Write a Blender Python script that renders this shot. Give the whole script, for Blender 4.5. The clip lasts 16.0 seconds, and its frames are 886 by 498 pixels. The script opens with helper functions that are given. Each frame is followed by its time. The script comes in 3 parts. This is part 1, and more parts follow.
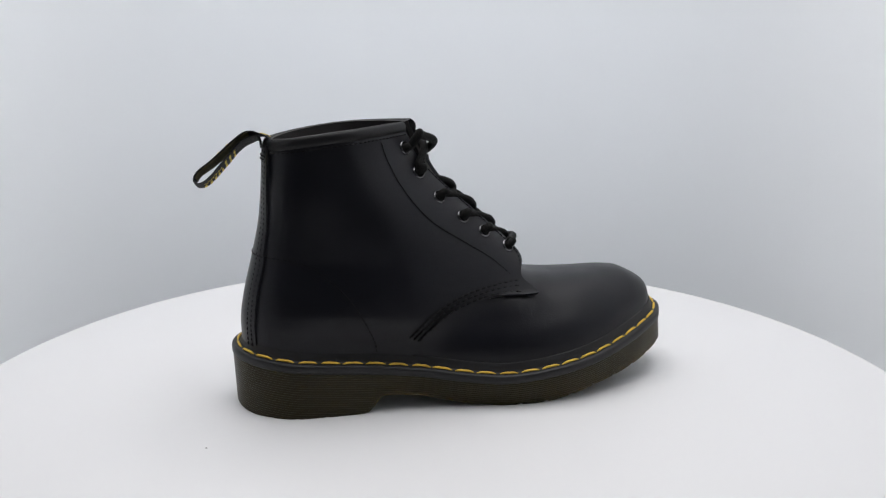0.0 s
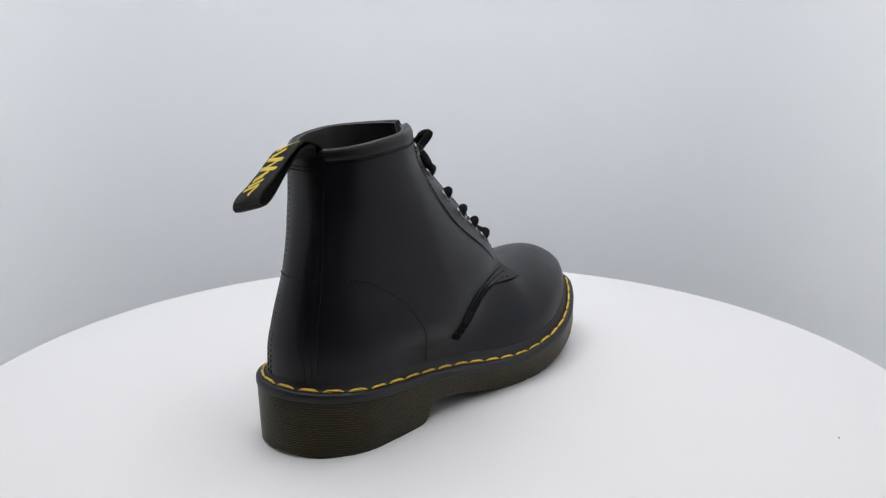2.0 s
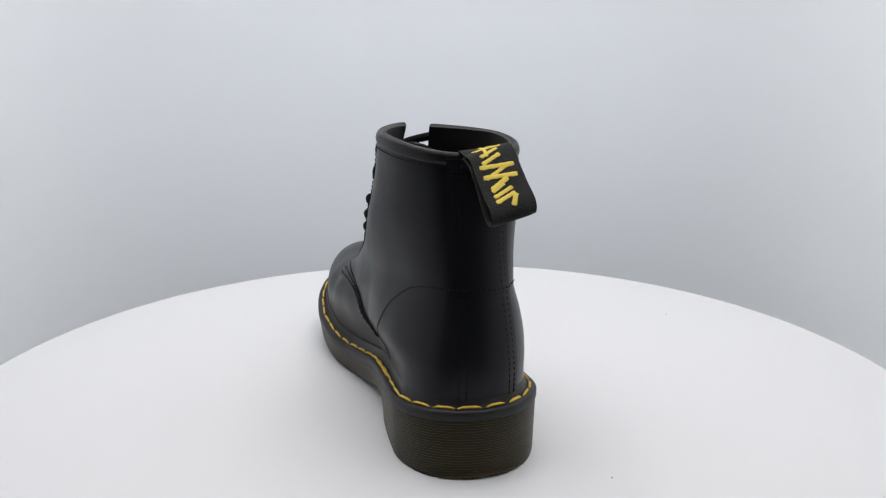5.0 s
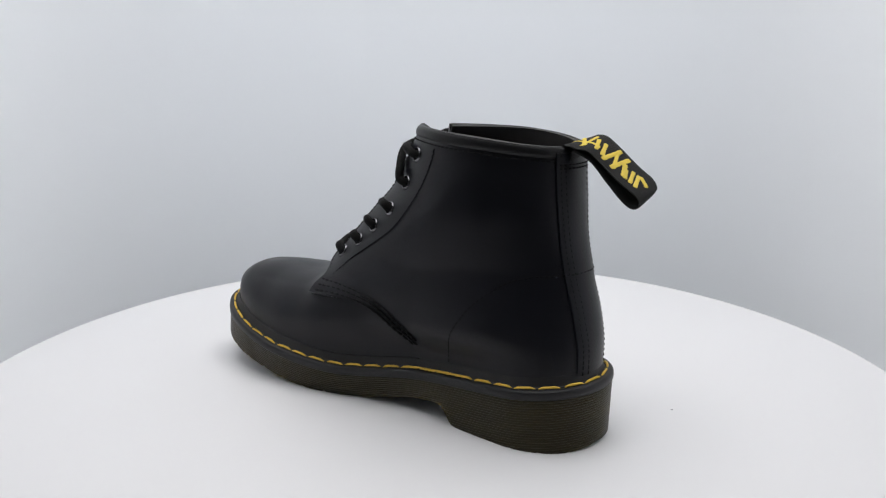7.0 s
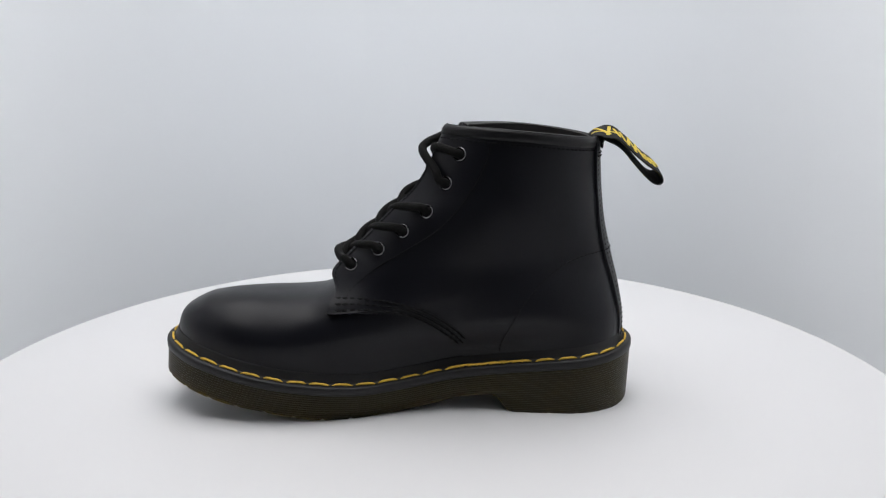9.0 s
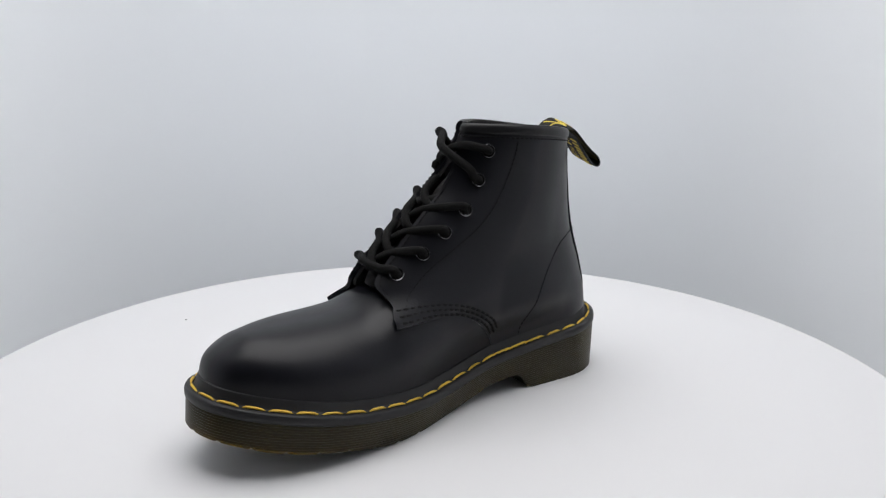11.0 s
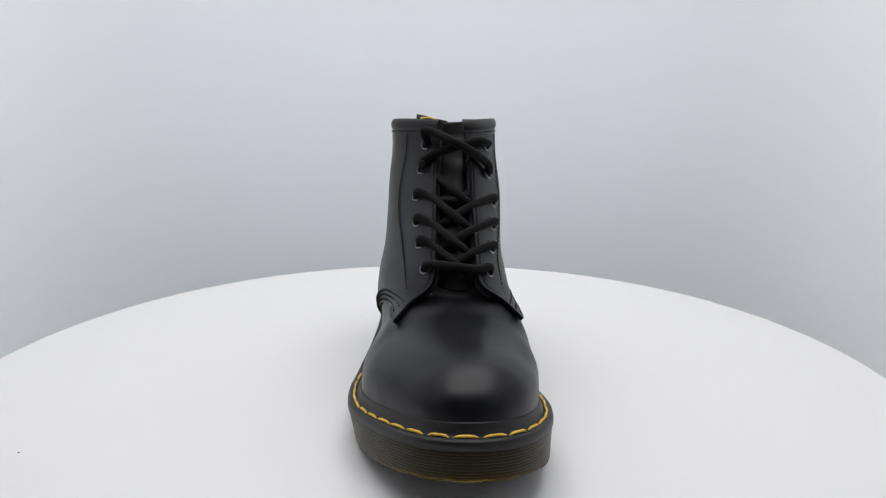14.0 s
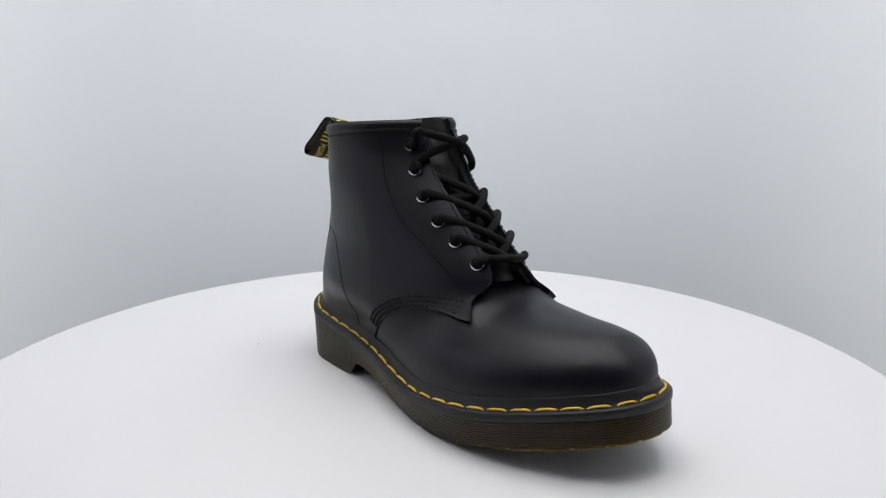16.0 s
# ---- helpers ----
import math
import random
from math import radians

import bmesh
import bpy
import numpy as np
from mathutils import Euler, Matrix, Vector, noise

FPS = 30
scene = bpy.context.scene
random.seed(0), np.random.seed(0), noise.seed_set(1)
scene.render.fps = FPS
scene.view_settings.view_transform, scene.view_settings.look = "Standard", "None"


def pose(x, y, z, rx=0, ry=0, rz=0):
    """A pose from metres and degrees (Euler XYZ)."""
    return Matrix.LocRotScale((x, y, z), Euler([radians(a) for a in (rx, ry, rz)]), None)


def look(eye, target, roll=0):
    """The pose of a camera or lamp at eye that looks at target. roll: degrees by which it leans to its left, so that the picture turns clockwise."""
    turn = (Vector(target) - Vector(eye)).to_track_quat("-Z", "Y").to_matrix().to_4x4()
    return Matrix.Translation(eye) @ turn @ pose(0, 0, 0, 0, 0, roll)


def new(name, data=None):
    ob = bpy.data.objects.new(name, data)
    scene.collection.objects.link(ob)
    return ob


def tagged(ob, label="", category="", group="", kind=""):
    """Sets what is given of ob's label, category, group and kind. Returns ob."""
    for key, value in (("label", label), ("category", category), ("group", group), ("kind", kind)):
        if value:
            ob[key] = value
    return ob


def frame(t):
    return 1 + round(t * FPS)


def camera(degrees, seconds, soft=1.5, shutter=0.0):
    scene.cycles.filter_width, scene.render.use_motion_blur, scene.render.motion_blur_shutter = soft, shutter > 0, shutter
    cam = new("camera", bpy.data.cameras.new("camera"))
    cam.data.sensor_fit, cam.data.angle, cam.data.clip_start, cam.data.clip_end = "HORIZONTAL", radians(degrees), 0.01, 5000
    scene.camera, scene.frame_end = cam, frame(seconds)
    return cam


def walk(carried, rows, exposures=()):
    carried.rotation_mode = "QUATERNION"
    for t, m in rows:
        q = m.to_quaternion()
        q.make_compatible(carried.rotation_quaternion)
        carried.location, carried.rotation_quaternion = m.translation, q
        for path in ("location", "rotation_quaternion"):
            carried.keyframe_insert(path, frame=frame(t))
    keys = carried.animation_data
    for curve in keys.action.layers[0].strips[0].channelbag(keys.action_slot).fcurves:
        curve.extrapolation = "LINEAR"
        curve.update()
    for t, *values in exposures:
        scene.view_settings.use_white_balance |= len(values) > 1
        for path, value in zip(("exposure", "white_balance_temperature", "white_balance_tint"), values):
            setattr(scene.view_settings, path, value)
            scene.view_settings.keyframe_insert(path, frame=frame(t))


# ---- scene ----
# The boot is drawn in design units; K turns them into metres (sole 0.29 m long).
K = 0.64
RATE, TURN0 = 18.431, 12.24           # turntable, degrees a second and at the start
cam = camera(59.0, 16.0, soft=1.25)
EYE = Vector((0.0, -0.75 * K, 0.3225 * K))
AIM = EYE + Vector((0.013986 * 0.9723, 0.9723, -0.23370))
walk(cam, [(0.0, look(EYE, AIM)), (16.0, look(EYE, AIM))])

# ---- world and lights ----
world = bpy.data.worlds.new("studio_air")
scene.world = world
world.use_nodes = True
bg = world.node_tree.nodes["Background"]
bg.inputs[0].default_value = (0.80, 0.86, 1.0, 1)
bg.inputs[1].default_value = 0.05
scene.view_settings.exposure = 0.0


def softbox(name, eye, target, w, h, power, colour):
    li = bpy.data.lights.new(name, "AREA")
    li.shape, li.size, li.size_y, li.energy, li.color = "RECTANGLE", w, h, power, colour
    ob = new(name, li)
    ob.matrix_world = look(eye, target)
    return ob


# a light tent: the lamps stand outside the white cloth and shine through it
softbox("overhead_softbox", (0.0, 0.05, 1.52), (0.0, 0.05, 0.0), 1.5, 1.3, 23.0, (1.0, 0.985, 0.985))
softbox("back_softbox", (0.0, 0.90, 0.49), (0.0, 0.6, 0.49), 1.7, 1.2, 11.2, (0.885, 0.935, 1.0))
softbox("left_softbox", (-1.25, 0.15, 0.38), (-0.5, 0.15, 0.25), 1.2, 1.2, 16.0, (0.95, 0.97, 1.0))
softbox("right_softbox", (1.25, -0.05, 0.38), (0.5, -0.05, 0.25), 1.5, 1.2, 20.0, (0.97, 0.98, 1.0))


# ---- materials ----
def material(name, colour, rough=0.5, metal=0.0, grain=0.0, scale=200.0, vary=0.08, vary_scale=12.0,
             spec=0.5, detail=4.0, rough_vary=0.0, wave=0.0):
    m = bpy.data.materials.new(name)
    m.use_nodes = True
    n, l = m.node_tree.nodes, m.node_tree.links
    b = n["Principled BSDF"]
    b.inputs["Roughness"].default_value = rough
    b.inputs["Metallic"].default_value = metal
    b.inputs["Specular IOR Level"].default_value = spec
    co = n.new("ShaderNodeTexCoord")
    big = n.new("ShaderNodeTexNoise")
    big.inputs["Scale"].default_value, big.inputs["Detail"].default_value = vary_scale, 3
    l.new(co.outputs["Object"], big.inputs["Vector"])
    mix = n.new("ShaderNodeMix")
    mix.data_type = "RGBA"
    mix.inputs[6].default_value = (*[c * (1 - vary) for c in colour], 1)
    mix.inputs[7].default_value = (*[min(1, c * (1 + vary)) for c in colour], 1)
    l.new(big.outputs["Fac"], mix.inputs[0])
    l.new(mix.outputs[2], b.inputs["Base Color"])
    if rough_vary:
        mr = n.new("ShaderNodeMapRange")
        mr.inputs[1].default_value, mr.inputs[2].default_value = 0.3, 0.7
        mr.inputs[3].default_value, mr.inputs[4].default_value = rough - rough_vary, rough + rough_vary
        l.new(big.outputs["Fac"], mr.inputs[0])
        l.new(mr.outputs[0], b.inputs["Roughness"])
    if grain:
        fine = n.new("ShaderNodeTexNoise")
        fine.inputs["Scale"].default_value, fine.inputs["Detail"].default_value = scale, detail
        l.new(co.outputs["Object"], fine.inputs["Vector"])
        bump = n.new("ShaderNodeBump")
        bump.inputs["Strength"].default_value, bump.inputs["Distance"].default_value = grain, 0.0006
        l.new(fine.outputs["Fac"], bump.inputs["Height"])
        l.new(bump.outputs[0], b.inputs["Normal"])
        if wave:
            slow = n.new("ShaderNodeTexNoise")
            slow.inputs["Scale"].default_value, slow.inputs["Detail"].default_value = 38.0, 2.0
            l.new(co.outputs["Object"], slow.inputs["Vector"])
            bend = n.new("ShaderNodeBump")
            bend.inputs["Strength"].default_value, bend.inputs["Distance"].default_value = wave, 0.002
            l.new(slow.outputs["Fac"], bend.inputs["Height"])
            l.new(bend.outputs[0], bump.inputs["Normal"])
    return m


LEATHER = material("black_smooth_leather", (0.0040, 0.0043, 0.0070), 0.37, 0, 0.12, 900, 0.15, 40, 0.26, rough_vary=0.05, wave=0.02)
PIPING = material("black_edge_binding", (0.006, 0.006, 0.007), 0.40, 0, 0.12, 700, 0.15, 60, 0.3)
TONGUE = material("matt_black_tongue_leather", (0.006, 0.006, 0.0065), 0.58, 0, 0.2, 700, 0.15, 50, 0.22)
LINING = material("dark_leather_lining", (0.017, 0.0155, 0.0155), 0.6, 0, 0.2, 900, 0.15, 50)
WELT = material("dark_grey_welt_rubber", (0.009, 0.009, 0.0105), 0.5, 0, 0.15, 600, 0.12, 60, 0.36)
RUBBER = material("smoked_brown_rubber", (0.027, 0.021, 0.0085), 0.38, 0, 0.12, 500, 0.25, 30, 0.22)
_r = RUBBER.node_tree.nodes["Principled BSDF"]
_r.inputs["Subsurface Weight"].default_value = 0.7
_r.inputs["Subsurface Radius"].default_value = (1.0, 0.75, 0.28)
_r.inputs["Subsurface Scale"].default_value = 0.014
THREAD_Y = material("yellow_welt_thread", (0.72, 0.47, 0.05), 0.6, 0, 0.4, 3000, 0.18, 300)
THREAD_B = material("black_thread", (0.006, 0.006, 0.007), 0.8, 0, 0.3, 3000, 0.2, 200, 0.2)
LACE = material("black_woven_lace", (0.006, 0.006, 0.006), 0.8, 0, 0.9, 1500, 0.2, 200, 0.15)
METAL = material("black_enamelled_metal", (0.15, 0.15, 0.16), 0.20, 0.95, 0.0)
# near-black colour that paints the shade inside the eyelets
HOLE_SHADE = material("painted_hole_shade", (0.004, 0.004, 0.004), 0.9)
WEBBING = material("black_woven_tape", (0.010, 0.010, 0.010), 0.8, 0, 0.9, 1200, 0.2, 200, 0.3)
YARN = material("yellow_embroidery_yarn", (0.74, 0.56, 0.07), 0.7, 0, 0.7, 1800, 0.15, 300)
OLIVE = material("olive_woven_yarn", (0.10, 0.075, 0.015), 0.8, 0, 0.8, 1400, 0.4, 260)
TABLE = material("white_matt_board", (0.69, 0.69, 0.70), 0.55, 0, 0.05, 300, 0.015, 5)
PAPER = material("white_tent_cloth", (0.87, 0.88, 0.89), 0.9, 0, 0.05, 200, 0.02, 2)
_n, _l = PAPER.node_tree.nodes, PAPER.node_tree.links
_cloth = _n.new("ShaderNodeBsdfTranslucent")
_cloth.inputs[0].default_value = (0.875, 0.88, 0.89, 1)
_both = _n.new("ShaderNodeMixShader")
_both.inputs[0].default_value = 0.45
_l.new(_n["Principled BSDF"].outputs[0], _both.inputs[1])
_l.new(_cloth.outputs[0], _both.inputs[2])
_l.new(_both.outputs[0], _n["Material Output"].inputs[0])
ROOMPAINT = material("dark_room_paint", (0.09, 0.09, 0.093), 0.9, 0, 0.05, 60, 0.04, 1)


# ---- mesh helpers ----
def link_mesh(name, verts, faces, mat, parent=None, label="", smooth=True, scale=1.0):
    me = bpy.data.meshes.new(name)
    me.from_pydata([tuple(float(c) * scale for c in v) for v in verts], [], faces)
    bm = bmesh.new()
    bm.from_mesh(me)
    bmesh.ops.recalc_face_normals(bm, faces=bm.faces)
    bm.to_mesh(me)
    bm.free()
    if smooth:
        me.shade_smooth()
        me.set_sharp_from_angle(angle=radians(40))
    me.materials.append(mat)
    ob = new(name, me)
    if parent:
        ob.parent = parent
    if label:
        ob["label"] = label
    return ob


def grid_faces(n, m, close_m=False, base=0):
    f = []
    for i in range(n - 1):
        for j in range(m if close_m else m - 1):
            k = (j + 1) % m
            f.append((base + i * m + j, base + i * m + k, base + (i + 1) * m + k, base + (i + 1) * m + j))
    return f


def sheet(name, outer, inner, mat, parent, label=""):
    """A closed sheet between two n x m grids of points."""
    n, m = outer.shape[:2]
    v = np.concatenate([outer.reshape(-1, 3), inner.reshape(-1, 3)])
    b = n * m
    f = grid_faces(n, m) + [t[::-1] for t in grid_faces(n, m, base=b)]
    rim = [j for j in range(m)] + [i * m + m - 1 for i in range(1, n)] + \
          [(n - 1) * m + j for j in range(m - 2, -1, -1)] + [i * m for i in range(n - 2, 0, -1)]
    for a, c in zip(rim, rim[1:] + rim[:1]):
        f.append((a, c, c + b, a + b))
    return link_mesh(name, v, f, mat, parent, label, scale=K)


def smooth_line(points, n, closed=False):
    """Catmull-Rom through the points, resampled to n points of even spacing."""
    p = np.array(points, float)
    q = np.concatenate([p[-1:], p, p[:2]]) if closed else np.concatenate([2 * p[:1] - p[1:2], p, 2 * p[-1:] - p[-2:-1]])
    out = []
    for i in range(1, len(q) - 2):
        a, b, c, d = q[i - 1], q[i], q[i + 1], q[i + 2]
        for t in np.linspace(0, 1, 24, endpoint=False):
            out.append(0.5 * (2 * b + (c - a) * t + (2 * a - 5 * b + 4 * c - d) * t * t + (3 * b - a - 3 * c + d) * t ** 3))
    out.append(q[-2])
    out = np.array(out)
    s = np.concatenate([[0], np.cumsum(np.linalg.norm(np.diff(out, axis=0), axis=1))])
    u = np.linspace(0, s[-1], n + 1)[:-1] if closed else np.linspace(0, s[-1], n)
    return np.stack([np.interp(u, s, out[:, k]) for k in range(out.shape[1])], 1)


def tube_geometry(line, radius, sides=8, closed=False, flat=1.0, up=None):
    """Rings of a tube along a line; flat squashes it along up."""
    line = np.array(line, float)
    n = len(line)
    if closed:
        tan = np.roll(line, -1, 0) - np.roll(line, 1, 0)
    else:
        tan = np.gradient(line, axis=0)
    tan /= np.linalg.norm(tan, axis=1)[:, None] + 1e-12
    v, f = [], []
    ref = np.array([0.0, 0.0, 1.0]) if abs(tan[0][2]) < 0.9 else np.array([1.0, 0, 0])
    side = np.cross(tan[0], ref)
    for i in range(n):
        if up is not None:
            a = up[i] - tan[i] * (up[i] @ tan[i])
            a /= np.linalg.norm(a) + 1e-12
            side = np.cross(tan[i], a)
        else:
            side = side - tan[i] * (side @ tan[i])
            side /= np.linalg.norm(side) + 1e-12
            a = np.cross(side, tan[i])
        r = radius if np.isscalar(radius) else radius[i]
        for k in range(sides):
            w = 2 * math.pi * k / sides
            v.append(line[i] + r * (math.cos(w) * side + flat * math.sin(w) * a))
    f = grid_faces(n, sides, True)
    if closed:
        f += [((n - 1) * sides + k, (n - 1) * sides + (k + 1) % sides, (k + 1) % sides, k) for k in range(sides)]
    else:
        f += [tuple(range(sides))[::-1], tuple((n - 1) * sides + k for k in range(sides))]
    return v, f


def tube(name, line, radius, mat, parent, label="", sides=8, closed=False, flat=1.0, up=None):
    v, f = tube_geometry(line, radius, sides, closed, flat, up)
    return link_mesh(name, v, f, mat, parent, label, scale=K)


def joined(name, pieces, mat, parent, label=""):
    v, f = [], []
    for pv, pf in pieces:
        b = len(v)
        v += list(pv)
        f += [tuple(i + b for i in t) for t in pf]
    return link_mesh(name, v, f, mat, parent, label, scale=K)


# ---- the boot's form: a foot and a shaft that melt together ----
def curve(xs, ys):
    """A smooth curve through the knots (monotone cubic)."""
    xs, ys = np.array(xs, float), np.array(ys, float)
    h, d = np.diff(xs), np.diff(ys) / np.diff(xs)
    m = np.concatenate([d[:1], np.where(d[:-1] * d[1:] > 0, 2 * d[:-1] * d[1:] / (d[:-1] + d[1:] + 1e-30), 0), d[-1:]])

    def at(x):
        x = np.clip(x, xs[0], xs[-1])
        i = np.clip(np.searchsorted(xs, x) - 1, 0, len(xs) - 2)
        t = (x - xs[i]) / h[i]
        return ((2 * t ** 3 - 3 * t ** 2 + 1) * ys[i] + (t ** 3 - 2 * t ** 2 + t) * h[i] * m[i]
                + (-2 * t ** 3 + 3 * t ** 2) * ys[i + 1] + (t ** 3 - t ** 2) * h[i] * m[i + 1])
    return at


foot_top = curve([-0.2, -0.05, 0.03, 0.08, 0.11, 0.145, 0.184, 0.209, 0.2295, 0.239, 0.2445],
                 [0.1156, 0.1209, 0.1288, 0.1209, 0.1104, 0.1081, 0.1081, 0.1065, 0.0953, 0.0803, 0.055])
foot_half = curve([-0.2, -0.17, -0.14, -0.1, -0.05, 0.0, 0.05, 0.1, 0.13, 0.17, 0.2, 0.22, 0.232, 0.24, 0.2445],
                  [0.0304, 0.0367, 0.0509, 0.0507, 0.0505, 0.0564, 0.0676, 0.0755, 0.0758, 0.0678, 0.0556, 0.0443, 0.0344, 0.0239, 0.0138])
foot_mid = curve([-0.2, -0.17, -0.14, -0.1, -0.05, 0.0, 0.05, 0.1, 0.13, 0.17, 0.2, 0.22, 0.232, 0.24, 0.2445],
                 [0.0084, 0.0084, 0.0072, 0.0059, 0.0044, 0.0033, 0.005, 0.0098, 0.013, 0.0186, 0.0228, 0.0248, 0.0252, 0.026, 0.0258])
foot_lean = curve([-0.2, -0.17, -0.14, -0.1, -0.05, 0.0, 0.05, 0.1, 0.13, 0.17, 0.2, 0.22, 0.232, 0.24, 0.2445],
                  [0.1347, 0.1191, 0.115, 0.1092, 0.1334, 0.1794, 0.2155, 0.1651, 0.1235, 0.0571, 0.0628, 0.0565, 0.0423, 0.0302, 0.0354])
shaft_back = curve([0.03, 0.066, 0.104, 0.143, 0.181, 0.22, 0.253, 0.28],
                   [-0.1861, -0.1834, -0.1785, -0.1688, -0.1601, -0.156, -0.1538, -0.1528])
shaft_front = curve([0.03, 0.06, 0.1, 0.119, 0.135, 0.1556, 0.1832, 0.2077, 0.235, 0.263, 0.285],
                    [0.14, 0.135, 0.118, 0.107, 0.094, 0.074, 0.046, 0.02, 0.0, -0.015, -0.024])
shaft_half = curve([0.03, 0.06, 0.085, 0.11, 0.145, 0.19, 0.24, 0.28],
                   [0.0500, 0.0565, 0.0612, 0.0597, 0.0553, 0.0549, 0.0498, 0.0499])
shaft_taper = curve([0.13, 0.155, 0.175, 0.20, 0.24, 0.28], [0.10, 0.24, 0.34, 0.44, 0.55, 0.60])
rear_gain = curve([0.03, 0.085, 0.12, 0.148, 0.18, 0.24],
                  [0.1048, 0.0802, 0.0031, -0.0696, -0.0509, 0.0276])
front_lean = curve([0.115, 0.15, 0.2, 0.24, 0.28],
                   [0.0167, 0.011, 0.0115, 0.0171, 0.0174])
shaft_mid = curve([0.03, 0.1, 0.2, 0.28],
                  [0.0055, 0.007, 0.0126, 0.0129])


def field(p, foot_alone=False):
    """Below nought inside the boot, above it outside."""
    x, y, z = p[..., 0], p[..., 1], p[..., 2]
    z0 = 0.03
    b = np.clip((z - z0) / (foot_top(x) - z0), 0, None)
    a = np.abs(y - foot_mid(x) - foot_lean(x) * (z - z0)) / foot_half(x)
    over = np.clip(x - 0.2445, 0, None) * 40 + np.clip(-0.12 - x, 0, None) * 60
    g1 = (a ** 2.4 + b ** 2.7) ** (1 / 2.5) - 1 + over
    if foot_alone:
        return g1
    r, f = shaft_back(z), shaft_front(z)
    s = (x - (r + f) / 2) / ((f - r) / 2)
    lean = shaft_mid(z) + front_lean(z) * np.clip(s, 0, 1.2) + 0.006 * np.clip(s, -1.2, 0) * (np.clip((z - 0.09) / 0.06, 0, 1) + np.clip((z - 0.14) / 0.07, 0, 1))
    w = shaft_half(z) * (1 - shaft_taper(z) * np.clip(s, 0, 1.2) ** 1.5)
    w = w * (1 + rear_gain(z) * np.clip(-1.8 * s, 0, 1))
    g2 = (np.abs(s) ** 2.25 + (np.abs(y - lean) / w) ** 2.25) ** (1 / 2.25) - 1
    k = 0.10
    h = np.clip(0.5 + 0.5 * (g2 - g1) / k, 0, 1)
    return g2 * (1 - h) + g1 * h - k * h * (1 - h)


def shoot(origin, way, far=0.45):
    """Where rays from inside leave the form."""
    lo, hi = np.zeros(origin.shape[:-1]), np.full(origin.shape[:-1], far)
    for _ in range(40):
        mid = (lo + hi) / 2
        inside = field(origin + way * mid[..., None]) < 0
        lo, hi = np.where(inside, mid, lo), np.where(inside, hi, mid)
    return origin + way * lo[..., None]


def normals(p):
    e, g = 1e-4, []
    for k in range(3):
        d = np.zeros(3)
        d[k] = e
        g.append(field(p + d) - field(p - d))
    g = np.stack(g, -1)
    return g / (np.linalg.norm(g, axis=-1)[..., None] + 1e-12)


AXIS_X = -0.055


def on_side(x, z, side):
    """Points of the form at given x and z on one side (+1 left, -1 right)."""
    x, z = np.broadcast_arrays(np.array(x, float), np.array(z, float))
    o = np.stack([x, np.full(x.shape, 0.0) + foot_mid(x), z], -1)
    return shoot(o, np.broadcast_to(np.array([0, float(side), 0]), o.shape), 0.2)


def round_shaft(phi, z):
    """Points of the form in the way phi (0 is forward, pi is the heel) at height z."""
    phi, z = np.broadcast_arrays(np.array(phi, float), np.array(z, float))
    o = np.stack([np.full(phi.shape, AXIS_X), np.full(phi.shape, 0.0115), z], -1)
    return shoot(o, np.stack([np.cos(phi), np.sin(phi), np.zeros(phi.shape)], -1))


# outline of the welt seen from above, heel round to toe
LEFT = [(-0.1965, 0.01), (-0.1893, 0.0366), (-0.1708, 0.0575), (-0.1439, 0.0689), (-0.1147, 0.0699), (-0.0698, 0.068), (-0.019, 0.069),
        (0.0317, 0.0786), (0.081, 0.0922), (0.13, 0.0986), (0.1695, 0.0964), (0.199, 0.0894), (0.2252, 0.0774), (0.2458, 0.0588),
        (0.2551, 0.0381)]
RIGHT = [(0.256, 0.0181), (0.2508, 0.0017), (0.2401, -0.0149), (0.2207, -0.0311), (0.1978, -0.0457), (0.1689, -0.0604), (0.1299, -0.0728),
        (0.08, -0.0761), (0.03, -0.0704), (-0.0199, -0.0622), (-0.0699, -0.0577), (-0.115, -0.0571), (-0.1453, -0.054), (-0.173, -0.0392),
        (-0.1908, -0.0174)]
NS = 360
OUT = smooth_line(LEFT + RIGHT, NS, True)
_t = np.roll(OUT, -1, 0) - np.roll(OUT, 1, 0)
_t /= np.linalg.norm(_t, axis=1)[:, None]
INWARD = np.stack([_t[:, 1], -_t[:, 0]], 1)
welt_top = curve([-0.20, -0.15, -0.105, -0.05, -0.02, 0.0, 0.03, 0.055, 0.085, 0.115, 0.14, 0.165, 0.19, 0.22, 0.265],
                 [0.0604, 0.0553, 0.0512, 0.0461, 0.0425, 0.0391, 0.0349, 0.0329, 0.0347, 0.0383, 0.042, 0.0465, 0.052, 0.0588, 0.0689])


def tuck(p, inset, reach=0.042):
    """Draws the foot of the upper in to the lip of the welt, so that it closes on it all round."""
    q = p.reshape(-1, 3)
    out = q.copy()
    h = q[:, 2] - welt_top(q[:, 0]) - 0.0070
    for k in np.nonzero(h < reach)[0]:
        e = OUT - q[k, :2]
        i = int(np.argmin((e * e).sum(1)))
        w = 1 - min(max(h[k], 0.0), reach) / reach
        w = w * w * (3 - 2 * w)
        depth = float(-e[i] @ INWARD[i])
        out[k, :2] += INWARD[i] * (inset - depth) * w
    return out.reshape(p.shape)


# ---- the place: backdrop sheet, room, turntable ----
FLOOR = -0.75


